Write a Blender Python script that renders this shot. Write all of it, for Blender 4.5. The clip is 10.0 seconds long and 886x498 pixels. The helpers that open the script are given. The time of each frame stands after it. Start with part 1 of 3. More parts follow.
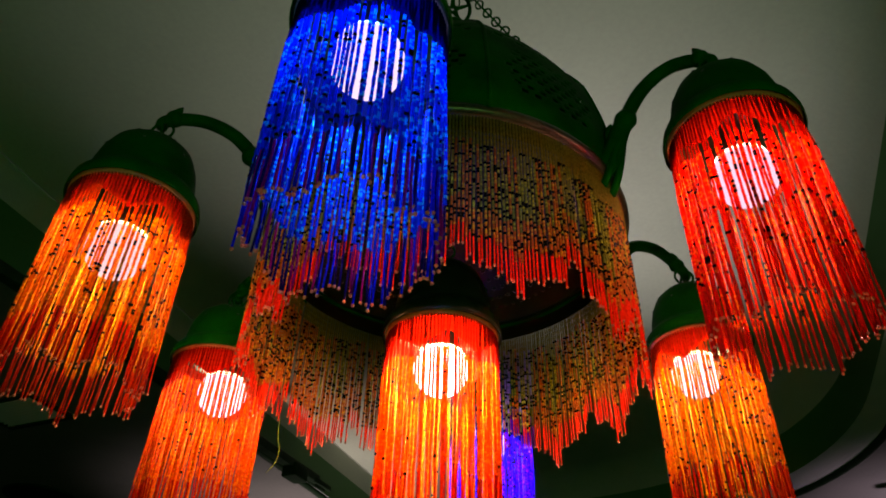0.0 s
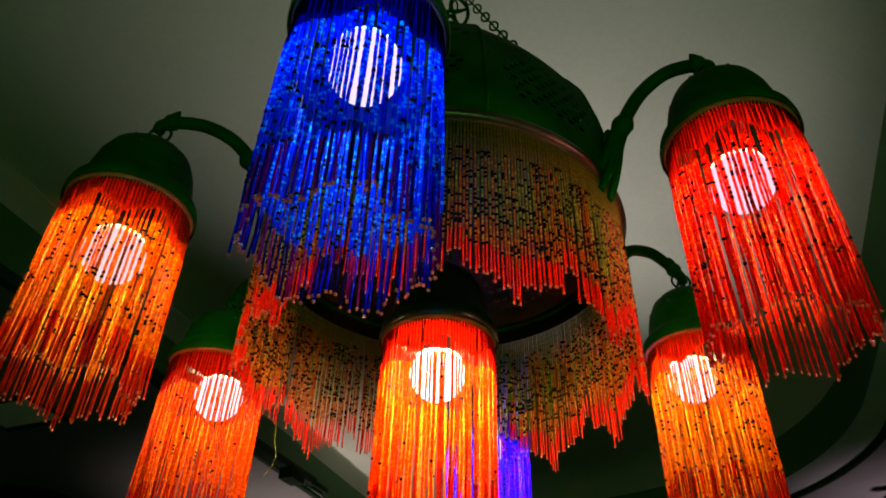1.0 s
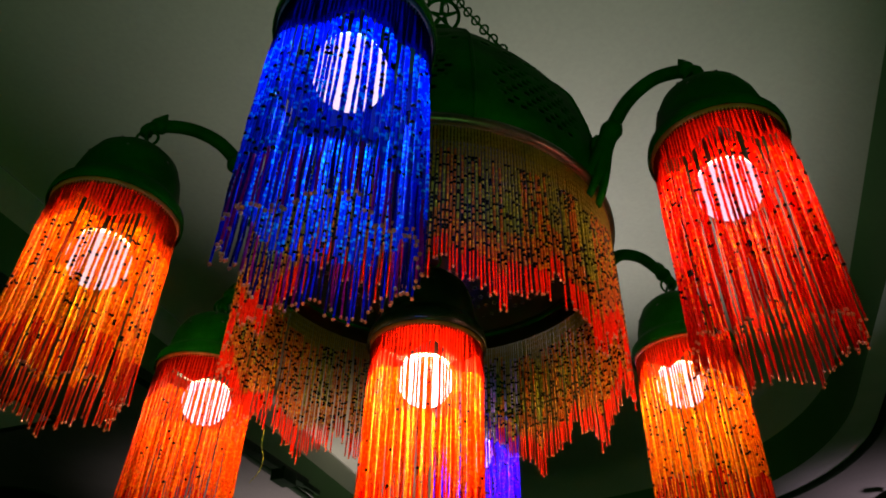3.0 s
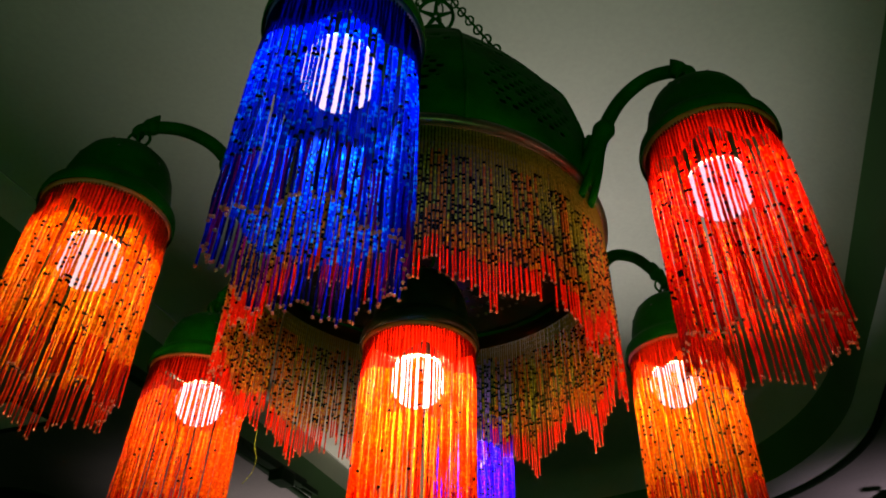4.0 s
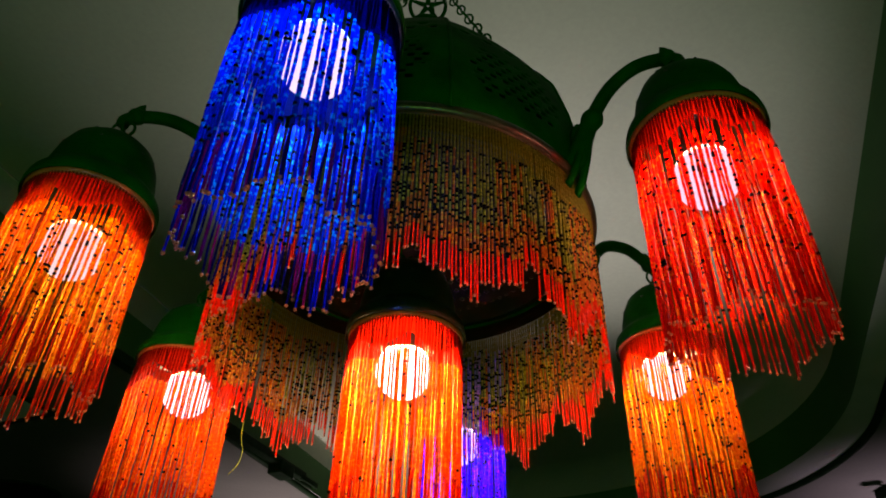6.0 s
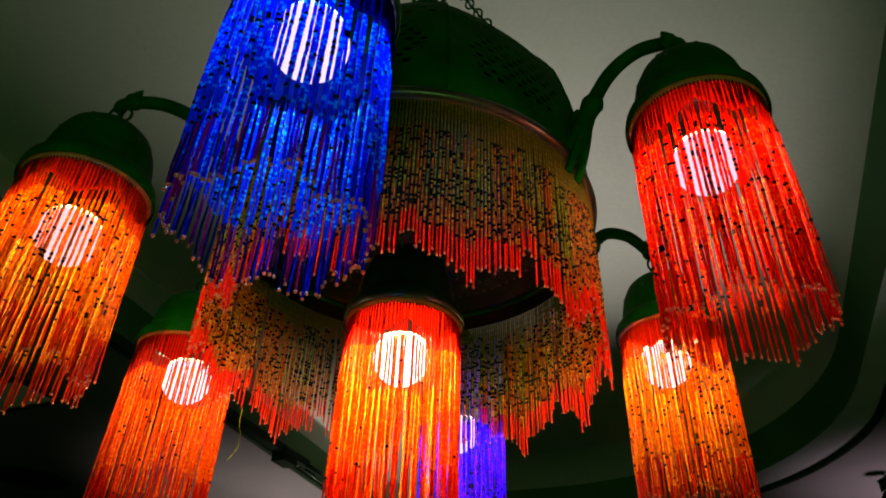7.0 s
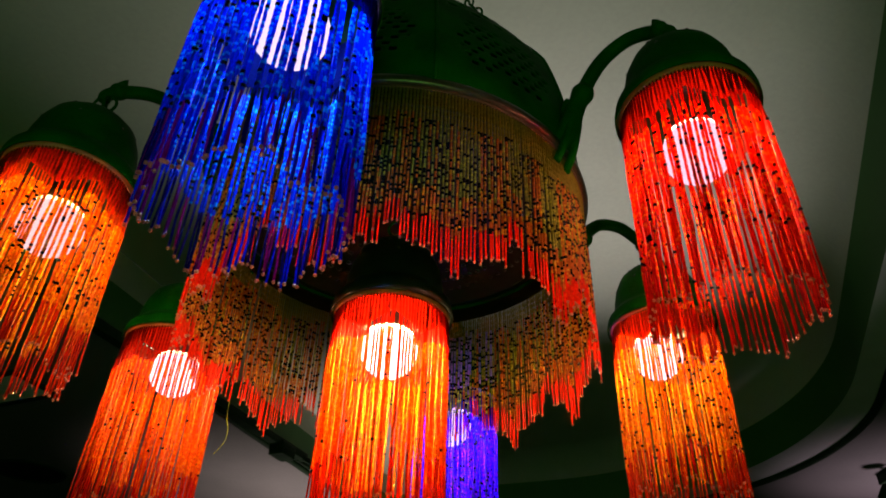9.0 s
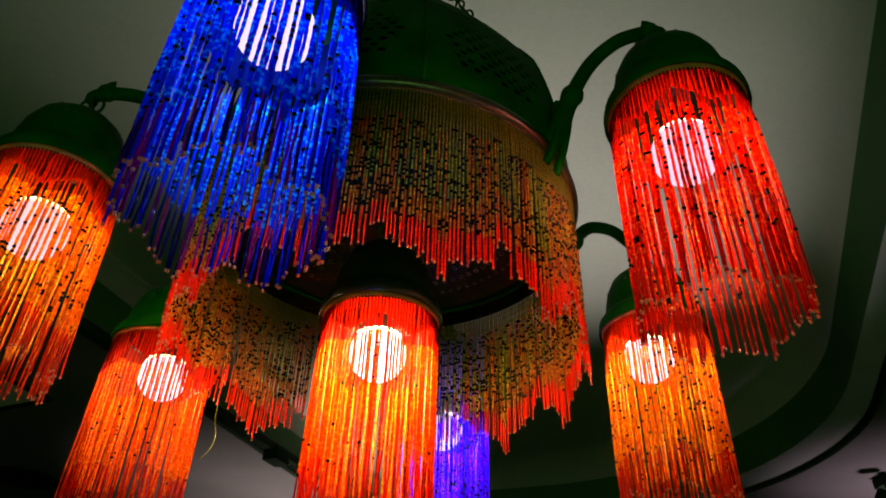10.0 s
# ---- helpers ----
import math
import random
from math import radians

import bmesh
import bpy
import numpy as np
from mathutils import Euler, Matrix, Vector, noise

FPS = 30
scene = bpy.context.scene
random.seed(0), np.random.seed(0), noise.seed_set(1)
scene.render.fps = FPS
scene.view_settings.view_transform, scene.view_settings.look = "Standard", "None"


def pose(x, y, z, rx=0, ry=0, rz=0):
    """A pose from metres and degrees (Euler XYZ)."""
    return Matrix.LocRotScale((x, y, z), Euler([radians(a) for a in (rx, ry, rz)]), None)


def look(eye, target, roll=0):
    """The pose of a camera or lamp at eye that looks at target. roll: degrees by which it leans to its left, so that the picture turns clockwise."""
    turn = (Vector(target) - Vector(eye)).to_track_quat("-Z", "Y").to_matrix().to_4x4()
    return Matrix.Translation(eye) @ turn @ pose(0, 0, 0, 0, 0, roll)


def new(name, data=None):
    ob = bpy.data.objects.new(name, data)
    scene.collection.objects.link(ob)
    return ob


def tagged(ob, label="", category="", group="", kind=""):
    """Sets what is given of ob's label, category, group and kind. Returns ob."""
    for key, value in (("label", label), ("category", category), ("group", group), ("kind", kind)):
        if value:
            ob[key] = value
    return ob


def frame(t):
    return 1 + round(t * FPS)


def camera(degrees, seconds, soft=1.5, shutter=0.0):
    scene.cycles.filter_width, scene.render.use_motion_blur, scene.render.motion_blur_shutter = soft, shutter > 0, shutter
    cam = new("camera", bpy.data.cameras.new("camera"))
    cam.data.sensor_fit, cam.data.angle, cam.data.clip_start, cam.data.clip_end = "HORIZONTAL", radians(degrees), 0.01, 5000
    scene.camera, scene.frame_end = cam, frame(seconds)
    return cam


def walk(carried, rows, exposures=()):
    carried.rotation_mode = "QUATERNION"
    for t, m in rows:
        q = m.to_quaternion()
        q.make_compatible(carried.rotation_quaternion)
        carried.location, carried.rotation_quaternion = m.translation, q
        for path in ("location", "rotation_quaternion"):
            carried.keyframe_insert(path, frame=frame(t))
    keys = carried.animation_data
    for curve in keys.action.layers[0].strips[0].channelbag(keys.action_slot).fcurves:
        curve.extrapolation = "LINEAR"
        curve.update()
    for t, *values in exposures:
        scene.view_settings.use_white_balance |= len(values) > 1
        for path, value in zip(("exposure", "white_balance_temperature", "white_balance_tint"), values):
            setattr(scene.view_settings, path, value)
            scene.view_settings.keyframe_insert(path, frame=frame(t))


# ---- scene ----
cam = camera(63.4, 10.0, 1.8)
METRES, EYE = 0.08, 1.5  # length of the walk and the first eye's height
ROWS = [
    (0.0, 0.0, 0.0, 0.0, -1.12, 37.6, -1.45),
    (0.5, 0.0016, -0.0115, 0.0101, -1.19, 37.65, -1.44),
    (1.0, 0.0112, -0.0301, 0.0281, -1.34, 37.73, -1.48),
    (1.5, 0.0207, -0.0352, 0.0598, -1.52, 37.78, -1.41),
    (2.0, 0.0418, -0.043, 0.0812, -1.71, 37.78, -1.4),
    (2.5, 0.0586, -0.0551, 0.0925, -1.77, 37.74, -1.37),
    (4.0, 0.1948, -0.0567, 0.1201, -1.72, 37.71, -1.19),
    (4.5, 0.2443, -0.0358, 0.1242, -1.68, 37.65, -1.17),
    (5.0, 0.315, -0.0157, 0.1221, -1.64, 37.56, -1.18),
    (6.5, 0.5026, 0.0686, 0.1338, -1.3, 36.92, -1.61),
    (7.0, 0.5493, 0.1075, 0.1312, -1.15, 36.44, -1.77),
    (7.5, 0.5879, 0.1445, 0.1371, -1.1, 36.06, -1.82),
    (8.0, 0.6266, 0.1748, 0.1443, -1.16, 35.88, -1.79),
    (8.5, 0.6643, 0.1934, 0.1586, -1.15, 35.86, -1.78),
    (9.0, 0.7179, 0.2151, 0.1747, -1.07, 35.94, -1.76),
    (9.5, 0.772, 0.2413, 0.1748, -1.06, 36.08, -1.69),
    (10.0, 0.822, 0.281, 0.1755, -1.26, 36.37, -1.6),
]
walk(cam, [(t, pose(0, 0, EYE) @ pose(METRES * x, METRES * y, METRES * z, 90 + pitch, roll, yaw)) for t, x, y, z, yaw, pitch, roll in ROWS])


# ---- light ----
world = bpy.data.worlds.new("room_air")
scene.world = world
world.use_nodes = True
world.node_tree.nodes["Background"].inputs["Color"].default_value = (0.75, 0.7, 0.8, 1)
world.node_tree.nodes["Background"].inputs["Strength"].default_value = 0.02


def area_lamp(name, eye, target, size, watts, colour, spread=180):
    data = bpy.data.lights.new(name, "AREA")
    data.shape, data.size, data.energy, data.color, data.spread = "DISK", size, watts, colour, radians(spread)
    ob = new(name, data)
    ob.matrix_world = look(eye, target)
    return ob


# Unseen added lamps: a tray pool, two pink ceiling washes, a green fill.
area_lamp("shop_light", (1.3, 2.7, 0.9), (0.26, 1.36, 2.75), 0.25, 3.4, (1.0, 0.82, 0.88), 39)
area_lamp("counter_light", (2.3, 3.1, 1.0), (2.0, 2.8, 2.52), 0.3, 1.8, (1.0, 0.7, 0.86), 40)
area_lamp("far_room_light", (-0.2, 3.7, 0.9), (-0.55, 3.3, 2.52), 0.3, 3.6, (1.0, 0.76, 0.76), 50)
# Added green fill, no such source seen; it tints the shaded metal and cove.
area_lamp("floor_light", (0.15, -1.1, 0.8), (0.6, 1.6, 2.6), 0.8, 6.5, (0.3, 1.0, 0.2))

# ---- materials ----


def nodes_of(name):
    m = bpy.data.materials.new(name)
    m.use_nodes = True
    t = m.node_tree
    return m, t, t.nodes["Principled BSDF"]


def noisy(name, dark, light, scale=20.0, rough=0.6, metal=0.0, bump=0.1, fine=200.0, spec=0.5):
    """A surface whose colour wanders between two tones, with stains and a fine grain."""
    m, t, b = nodes_of(name)
    co = t.nodes.new("ShaderNodeTexCoord")
    big, small = t.nodes.new("ShaderNodeTexNoise"), t.nodes.new("ShaderNodeTexNoise")
    big.inputs["Scale"].default_value, big.inputs["Detail"].default_value = scale, 6
    small.inputs["Scale"].default_value, small.inputs["Detail"].default_value = fine, 3
    for n in (big, small):
        t.links.new(co.outputs["Object"], n.inputs["Vector"])
    mix = t.nodes.new("ShaderNodeMath")
    mix.operation = "MULTIPLY_ADD"
    mix.inputs[1].default_value = 0.3
    t.links.new(small.outputs["Fac"], mix.inputs[0])
    t.links.new(big.outputs["Fac"], mix.inputs[2])
    ramp = t.nodes.new("ShaderNodeValToRGB")
    ramp.color_ramp.elements[0].position, ramp.color_ramp.elements[1].position = 0.45, 0.85
    ramp.color_ramp.elements[0].color, ramp.color_ramp.elements[1].color = (*dark, 1), (*light, 1)
    t.links.new(mix.outputs[0], ramp.inputs["Fac"])
    t.links.new(ramp.outputs["Color"], b.inputs["Base Color"])
    bm_ = t.nodes.new("ShaderNodeBump")
    bm_.inputs["Strength"].default_value, bm_.inputs["Distance"].default_value = bump, 0.002
    t.links.new(mix.outputs[0], bm_.inputs["Height"])
    t.links.new(bm_.outputs["Normal"], b.inputs["Normal"])
    b.inputs["Roughness"].default_value, b.inputs["Metallic"].default_value = rough, metal
    b.inputs["Specular IOR Level"].default_value = spec
    return m


def bead_glass(name, colour, clear=0.4, vary=0.35, gloss=0.007, glint_tint=0.0, face=0.15):
    """Coloured glass beads: partly clear, partly milky, with a sheen; each strand a little lighter or darker."""
    m, t, b = nodes_of(name)
    t.nodes.remove(b)
    out = t.nodes["Material Output"]
    info, co = t.nodes.new("ShaderNodeObjectInfo"), t.nodes.new("ShaderNodeTexCoord")
    split, count, whole, mixed, speck = (t.nodes.new("ShaderNode" + k) for k in ("SeparateXYZ", "Math", "Math", "CombineXYZ", "TexWhiteNoise"))
    count.operation, whole.operation = "DIVIDE", "FLOOR"
    count.inputs[1].default_value = 0.0022
    speck.noise_dimensions = "2D"
    t.links.new(co.outputs["Object"], split.inputs[0])
    t.links.new(split.outputs["Z"], count.inputs[0])
    t.links.new(count.outputs[0], whole.inputs[0])
    t.links.new(whole.outputs[0], mixed.inputs["X"])
    geo, both = t.nodes.new("ShaderNodeNewGeometry"), t.nodes.new("ShaderNodeMath")
    both.operation = "ADD"
    t.links.new(info.outputs["Random"], both.inputs[0])
    t.links.new(geo.outputs["Random Per Island"], both.inputs[1])
    t.links.new(both.outputs[0], mixed.inputs["Y"])
    t.links.new(mixed.outputs[0], speck.inputs["Vector"])
    add = t.nodes.new("ShaderNodeMath")
    add.operation = "MULTIPLY_ADD"
    add.inputs[1].default_value = 0.3
    t.links.new(info.outputs["Random"], add.inputs[0])
    t.links.new(speck.outputs["Value"], add.inputs[2])
    span = t.nodes.new("ShaderNodeMapRange")
    span.inputs["From Min"].default_value, span.inputs["From Max"].default_value = 0.0, 1.3
    span.inputs["To Min"].default_value, span.inputs["To Max"].default_value = 1 - vary, 1 + 0.6 * vary
    t.links.new(add.outputs[0], span.inputs["Value"])
    hsv = t.nodes.new("ShaderNodeHueSaturation")
    hsv.inputs["Color"].default_value = (*colour, 1)
    t.links.new(span.outputs[0], hsv.inputs["Value"])
    # One bead in five gets a paler tint, a glint painted into its colour.
    pick, light = t.nodes.new("ShaderNodeMath"), t.nodes.new("ShaderNodeMix")
    pick.operation, pick.inputs[1].default_value = "GREATER_THAN", 0.8
    t.links.new(speck.outputs["Value"], pick.inputs[0])
    light.data_type = "RGBA"
    light.inputs["B"].default_value = (*(c + (glint_tint * (1 - c) if c > min(colour) else 0.0) for c in colour), 1)
    t.links.new(pick.outputs[0], light.inputs["Factor"])
    t.links.new(hsv.outputs["Color"], light.inputs["A"])
    trans, diff, see, shine = (t.nodes.new("ShaderNodeBsdf" + k) for k in ("Translucent", "Diffuse", "Transparent", "Glossy"))
    for n in (trans, diff, see):
        t.links.new(light.outputs["Result"], n.inputs["Color"])
    shine.inputs["Roughness"].default_value = 0.12
    m1, m2, m3 = (t.nodes.new("ShaderNodeMixShader") for _ in range(3))
    m1.inputs[0].default_value, m2.inputs[0].default_value, m3.inputs[0].default_value = face, clear, gloss
    t.links.new(trans.outputs[0], m1.inputs[1])
    t.links.new(diff.outputs[0], m1.inputs[2])
    t.links.new(m1.outputs[0], m2.inputs[1])
    t.links.new(see.outputs[0], m2.inputs[2])
    t.links.new(m2.outputs[0], m3.inputs[1])
    t.links.new(shine.outputs[0], m3.inputs[2])
    t.links.new(m3.outputs[0], out.inputs["Surface"])
    return m


def glowing(name, colour, strength):
    m, t, b = nodes_of(name)
    b.inputs["Base Color"].default_value = (0, 0, 0, 1)
    b.inputs["Specular IOR Level"].default_value = 0.0
    b.inputs["Emission Color"].default_value, b.inputs["Emission Strength"].default_value = (*colour, 1), strength
    return m


METAL = noisy("dark_green_patinated_metal", (0.0012, 0.042, 0.001), (0.003, 0.08, 0.002), 30, 0.6, 0.0, 0.3, 300, 0.04)
# Plate and grille colour; also paints shade into cap insides and the middle cap.
METAL_IN = noisy("black_metal_and_shade", (0.001, 0.006, 0.001), (0.003, 0.014, 0.002), 40, 0.3, 0.0, 0.2, 300, 0.5)
# Paler and glossier than the dome so that the rim catches the lamps.
EDGE_METAL = noisy("glossy_rim_metal", (0.04, 0.035, 0.028), (0.12, 0.095, 0.07), 25, 0.35, 0.7, 0.3, 200)
PLASTER = noisy("grey_white_plaster", (0.26, 0.30, 0.225), (0.33, 0.375, 0.28), 1.6, 0.85, 0, 0.08, 90)
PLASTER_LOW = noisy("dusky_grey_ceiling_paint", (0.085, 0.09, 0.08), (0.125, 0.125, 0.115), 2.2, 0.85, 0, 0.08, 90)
# Shaded plaster: the shade and its green cast are put into this colour.
COVE = noisy("green_shade_plaster", (0.022, 0.10, 0.014), (0.032, 0.125, 0.02), 3, 0.7, 0, 0.1, 80)
LIP = noisy("pale_grey_trim_paint", (0.34, 0.35, 0.34), (0.42, 0.43, 0.42), 6, 0.7, 0, 0.05, 120)
TRACK = noisy("dark_track_enamel", (0.006, 0.02, 0.007), (0.012, 0.034, 0.012), 20, 0.6, 0.0, 0.05, 200, 0.08)
# Unseen walls and floor, dark and greenish to weaken and tint bounced light.
WALL = noisy("bounce_damping_wall", (0.05, 0.06, 0.05), (0.08, 0.09, 0.075), 2, 0.85)
FLOOR = noisy("bounce_damping_floor", (0.025, 0.03, 0.022), (0.05, 0.055, 0.04), 4, 0.6)
PLASTIC = noisy("dark_bulb_socket", (0.02, 0.02, 0.02), (0.035, 0.03, 0.03), 30, 0.5)

BLACK = bead_glass("black_bead", (0.006, 0.007, 0.006), 0.0, 0.2, 0.015)
TIP = bead_glass("clear_copper_bead", (0.6, 0.28, 0.16), 0.2, 0.3, 0.06)
RED_BUGLE = bead_glass("red_bugle_bead", (0.6, 0.02, 0.006), 0.25)
AMBER_BUGLE = bead_glass("orange_bugle_bead", (0.6, 0.06, 0.006), 0.22)
AMBER = bead_glass("amber_seed_bead", (0.72, 0.21, 0.004), 0.14, glint_tint=0.2, face=0.3)
AMBER_RED = bead_glass("orange_red_seed_bead", (0.76, 0.13, 0.003), 0.14, glint_tint=0.14, face=0.3)
RED = bead_glass("red_seed_bead", (0.74, 0.028, 0.005), 0.14, glint_tint=0.16, face=0.3)
BLUE = bead_glass("blue_seed_bead", (0.004, 0.05, 0.74), 0.14, glint_tint=0.4, face=0.35)
VIOLET_SEED = bead_glass("violet_blue_seed_bead", (0.09, 0.015, 0.74), 0.2, glint_tint=0.3, face=0.42)
# Skirt beads by the violet lamp; its tint is put into their colour.
VIOLET = bead_glass("lamp_tinted_violet_bead", (0.3, 0.27, 0.5), 0.2, glint_tint=0.28, face=0.5)
PURPLE_BUGLE = bead_glass("purple_bugle_bead", (0.3, 0.02, 0.26), 0.3)
BLUE_BUGLE = bead_glass("blue_bugle_bead", (0.015, 0.03, 0.7), 0.2)
SKIRT_BUGLE = bead_glass("bright_red_bugle_bead", (0.75, 0.035, 0.008), 0.2, face=0.4)
SMOKE_BLUE = bead_glass("smoky_navy_bugle_bead", (0.03, 0.02, 0.22), 0.45)
SMOKE_RED = bead_glass("smoky_red_bugle_bead", (0.5, 0.03, 0.01), 0.4)
OLIVE = bead_glass("olive_seed_bead", (0.22, 0.23, 0.03), 0.12, glint_tint=0.2, face=0.42)
BROWN = bead_glass("copper_brown_seed_bead", (0.46, 0.135, 0.02), 0.12, glint_tint=0.2, face=0.42)
THREAD = bead_glass("olive_thread_bead", (0.25, 0.21, 0.03), 0.12, face=0.45)
# Coloured top threads, darkened so that they hold the shade under the caps.
TOP_RED = bead_glass("shaded_red_thread", (0.3, 0.02, 0.005), 0.25)
TOP_AMBER = bead_glass("shaded_orange_thread", (0.42, 0.08, 0.008), 0.25)
TOP_BLUE = bead_glass("shaded_navy_thread", (0.003, 0.008, 0.16), 0.25)
CLOTH_RED = bead_glass("thin_red_cloth", (0.3, 0.03, 0.01), 0.06, 0.2, 0.0)
CLOTH_BLUE = bead_glass("thin_dark_blue_cloth", (0.006, 0.01, 0.12), 0.04, 0.2, 0.0)
CLOTH_BROWN = bead_glass("thin_brown_cloth", (0.05, 0.035, 0.015), 0.05, 0.2, 0.0)
BAND_RED = noisy("orange_red_ribbon", (0.5, 0.08, 0.02), (0.7, 0.16, 0.04), 60, 0.7, 0, 0.4, 500)
BAND_BROWN = noisy("dark_brown_ribbon", (0.05, 0.02, 0.008), (0.1, 0.04, 0.015), 60, 0.7, 0, 0.4, 500)
BAND_BLUE = noisy("blue_ribbon", (0.03, 0.04, 0.4), (0.06, 0.08, 0.6), 60, 0.7, 0, 0.4, 500)
GLOW_WARM = glowing("warm_bulb_glow", (1.0, 0.74, 0.82), 2.0)
GLOW_HOT = glowing("hot_bulb_glow", (1.0, 0.78, 0.8), 4.0)
GLOW_SALMON = glowing("salmon_bulb_glow", (1.0, 0.66, 0.66), 1.1)
GLOW_PINK = glowing("rose_bulb_glow", (1.0, 0.66, 0.8), 1.1)
GLOW_BLUE = glowing("blue_bulb_glow", (0.92, 0.74, 1.0), 1.15)
GLOW_VIOLET = glowing("violet_bulb_glow", (1.0, 0.7, 1.0), 1.3)

# ---- mesh helpers ----


def part(name, bm, material, parent=None, label="", smooth=True):
    me = bpy.data.meshes.new(name)
    bm.to_mesh(me)
    bm.free()
    for m in material if isinstance(material, (list, tuple)) else (material,):
        me.materials.append(m)
    if smooth:
        me.shade_smooth()
    ob = new(name, me)
    ob.parent = parent
    if label:
        tagged(ob, label)
    return ob


def thing(name, at, label, category, group="", kind=""):
    ob = new(name)
    ob.empty_display_size = 0.05
    ob.matrix_basis = Matrix.Translation(at)
    return tagged(ob, label, category, group, kind)


def lathe(bm, profile, n=32, start=0.0, centre=(0, 0)):
    """Turns a profile of (radius, z) round the upright axis."""
    rings = []
    for r, z in profile:
        rings.append([bm.verts.new((centre[0] + r * math.cos(start + 2 * math.pi * i / n), centre[1] + r * math.sin(start + 2 * math.pi * i / n), z)) for i in range(n)])
    for a, b in zip(rings, rings[1:]):
        for i in range(n):
            bm.faces.new((a[i], a[(i + 1) % n], b[(i + 1) % n], b[i]))
    return rings


def tube(bm, pts, radii, n=10, close=False):
    """A round bar along points; radii one a point or one for all."""
    pts = [Vector(p) for p in pts]
    if not isinstance(radii, (list, tuple)):
        radii = [radii] * len(pts)
    rings, up = [], Vector((0.13, 0.29, 0.95)).normalized()
    for i, p in enumerate(pts):
        if close:
            d = pts[(i + 1) % len(pts)] - pts[i - 1]
        else:
            d = pts[min(i + 1, len(pts) - 1)] - pts[max(i - 1, 0)]
        d.normalize()
        a = d.cross(up).normalized()
        b = d.cross(a)
        rings.append([bm.verts.new(p + radii[i] * (math.cos(2 * math.pi * k / n) * a + math.sin(2 * math.pi * k / n) * b)) for k in range(n)])
    pairs = list(zip(rings, rings[1:])) + ([(rings[-1], rings[0])] if close else [])
    for a, b in pairs:
        for k in range(n):
            bm.faces.new((a[k], a[(k + 1) % n], b[(k + 1) % n], b[k]))
    if not close:
        bm.faces.new(rings[0][::-1])
        bm.faces.new(rings[-1])


def smooth_path(pts, steps=6):
    """Catmull-Rom points through the given ones."""
    p = [Vector(q) for q in pts]
    p = [2 * p[0] - p[1]] + p + [2 * p[-1] - p[-2]]
    out = []
    for i in range(1, len(p) - 2):
        for s in range(steps):
            t = s / steps
            out.append(0.5 * (2 * p[i] + (p[i + 1] - p[i - 1]) * t + (2 * p[i - 1] - 5 * p[i] + 4 * p[i + 1] - p[i + 2]) * t * t + (3 * p[i] - p[i - 1] - 3 * p[i + 1] + p[i + 2]) * t ** 3))
    return out + [p[-2]]


def box(bm, m, size, bevel=0.0):
    g = bmesh.ops.create_cube(bm, size=1, matrix=m @ Matrix.Diagonal((*size, 1)))
    if bevel:
        edges = {e for v in g["verts"] for e in v.link_edges}
        bmesh.ops.bevel(bm, geom=list(edges), offset=bevel, segments=2, affect="EDGES", profile=0.7)


# ---- the room: a raised tray in the ceiling with one rounded corner ----
LOW, HIGH = 2.52, 2.75
LEAN_DEG = 20.4
UX, UY = math.sin(radians(LEAN_DEG)), math.cos(radians(LEAN_DEG))


def plan(v, u):
    """Across (v, to the right) and along (u, ahead) of the tray to world x, y."""
    return UY * v + UX * u, -UX * v + UY * u


def tray_loop(left, right, near, far, corner):
    pts = [(left, near + 1.5 * k / 4) for k in range(4)] + [(left, near + 1.5 + (far - near - 1.5) * k / 12) for k in range(13)]
    pts += [(left + (right - corner - left) * k / 10, far) for k in range(1, 10)]
    pts += [(right - corner + corner * math.sin(a), far - corner + corner * math.cos(a)) for a in (math.pi / 2 * k / 24 for k in range(25))]
    pts += [(right, far - corner + (near - far + corner) * k / 12) for k in range(1, 13)]
    pts += [(right + (left - right) * k / 8, near) for k in range(1, 8)]
    return pts


FASCIA = tray_loop(-1.50, 0.54, -1.8, 3.48, 1.2)
EDGE = tray_loop(-1.515, 0.63, -1.9, 3.52, 1.06)


def strip(name, loops, material, label):
    """A band of quads between closed loops of (x, y, z)."""
    bm = bmesh.new()
    rings = [[bm.verts.new(p) for p in l] for l in loops]
    n = len(rings[0])
    for a, b in zip(rings, rings[1:]):
        for i in range(n):
            bm.faces.new((a[i], a[(i + 1) % n], b[(i + 1) % n], b[i]))
    ob = part(name, bm, material, smooth=name == "cove")
    return tagged(ob, label, "ceiling", kind="structure")


def at_height(loop, z, inset=0.0):
    out = []
    for v, u in loop:
        cv, cu = -0.5, 0.7
        k = inset * (1.0 if v > -1.4 else 0.05)
        d = math.hypot(v - cv, u - cu)
        x, y = plan(v - k * (v - cv) / d, u - k * (u - cu) / d)
        out.append((x, y, z))
    return out


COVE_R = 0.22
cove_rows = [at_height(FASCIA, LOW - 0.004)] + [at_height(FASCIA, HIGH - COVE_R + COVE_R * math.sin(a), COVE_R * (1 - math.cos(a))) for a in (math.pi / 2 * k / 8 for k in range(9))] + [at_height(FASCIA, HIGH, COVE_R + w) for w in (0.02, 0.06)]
# Lower rows carry the shade as a dark green tone; upper rows stay plaster.
strip("cove", cove_rows[:5], COVE, "lower side of the raised ceiling tray with green shade in its colour")
strip("cove", cove_rows[4:], PLASTER, "grey-white cove round the raised ceiling tray")
strip("lip", [at_height(FASCIA, LOW - 0.004), at_height(EDGE, LOW - 0.004), at_height(EDGE, LOW + 0.02)], LIP, "pale grey flat lip round the ceiling tray")
outer = []
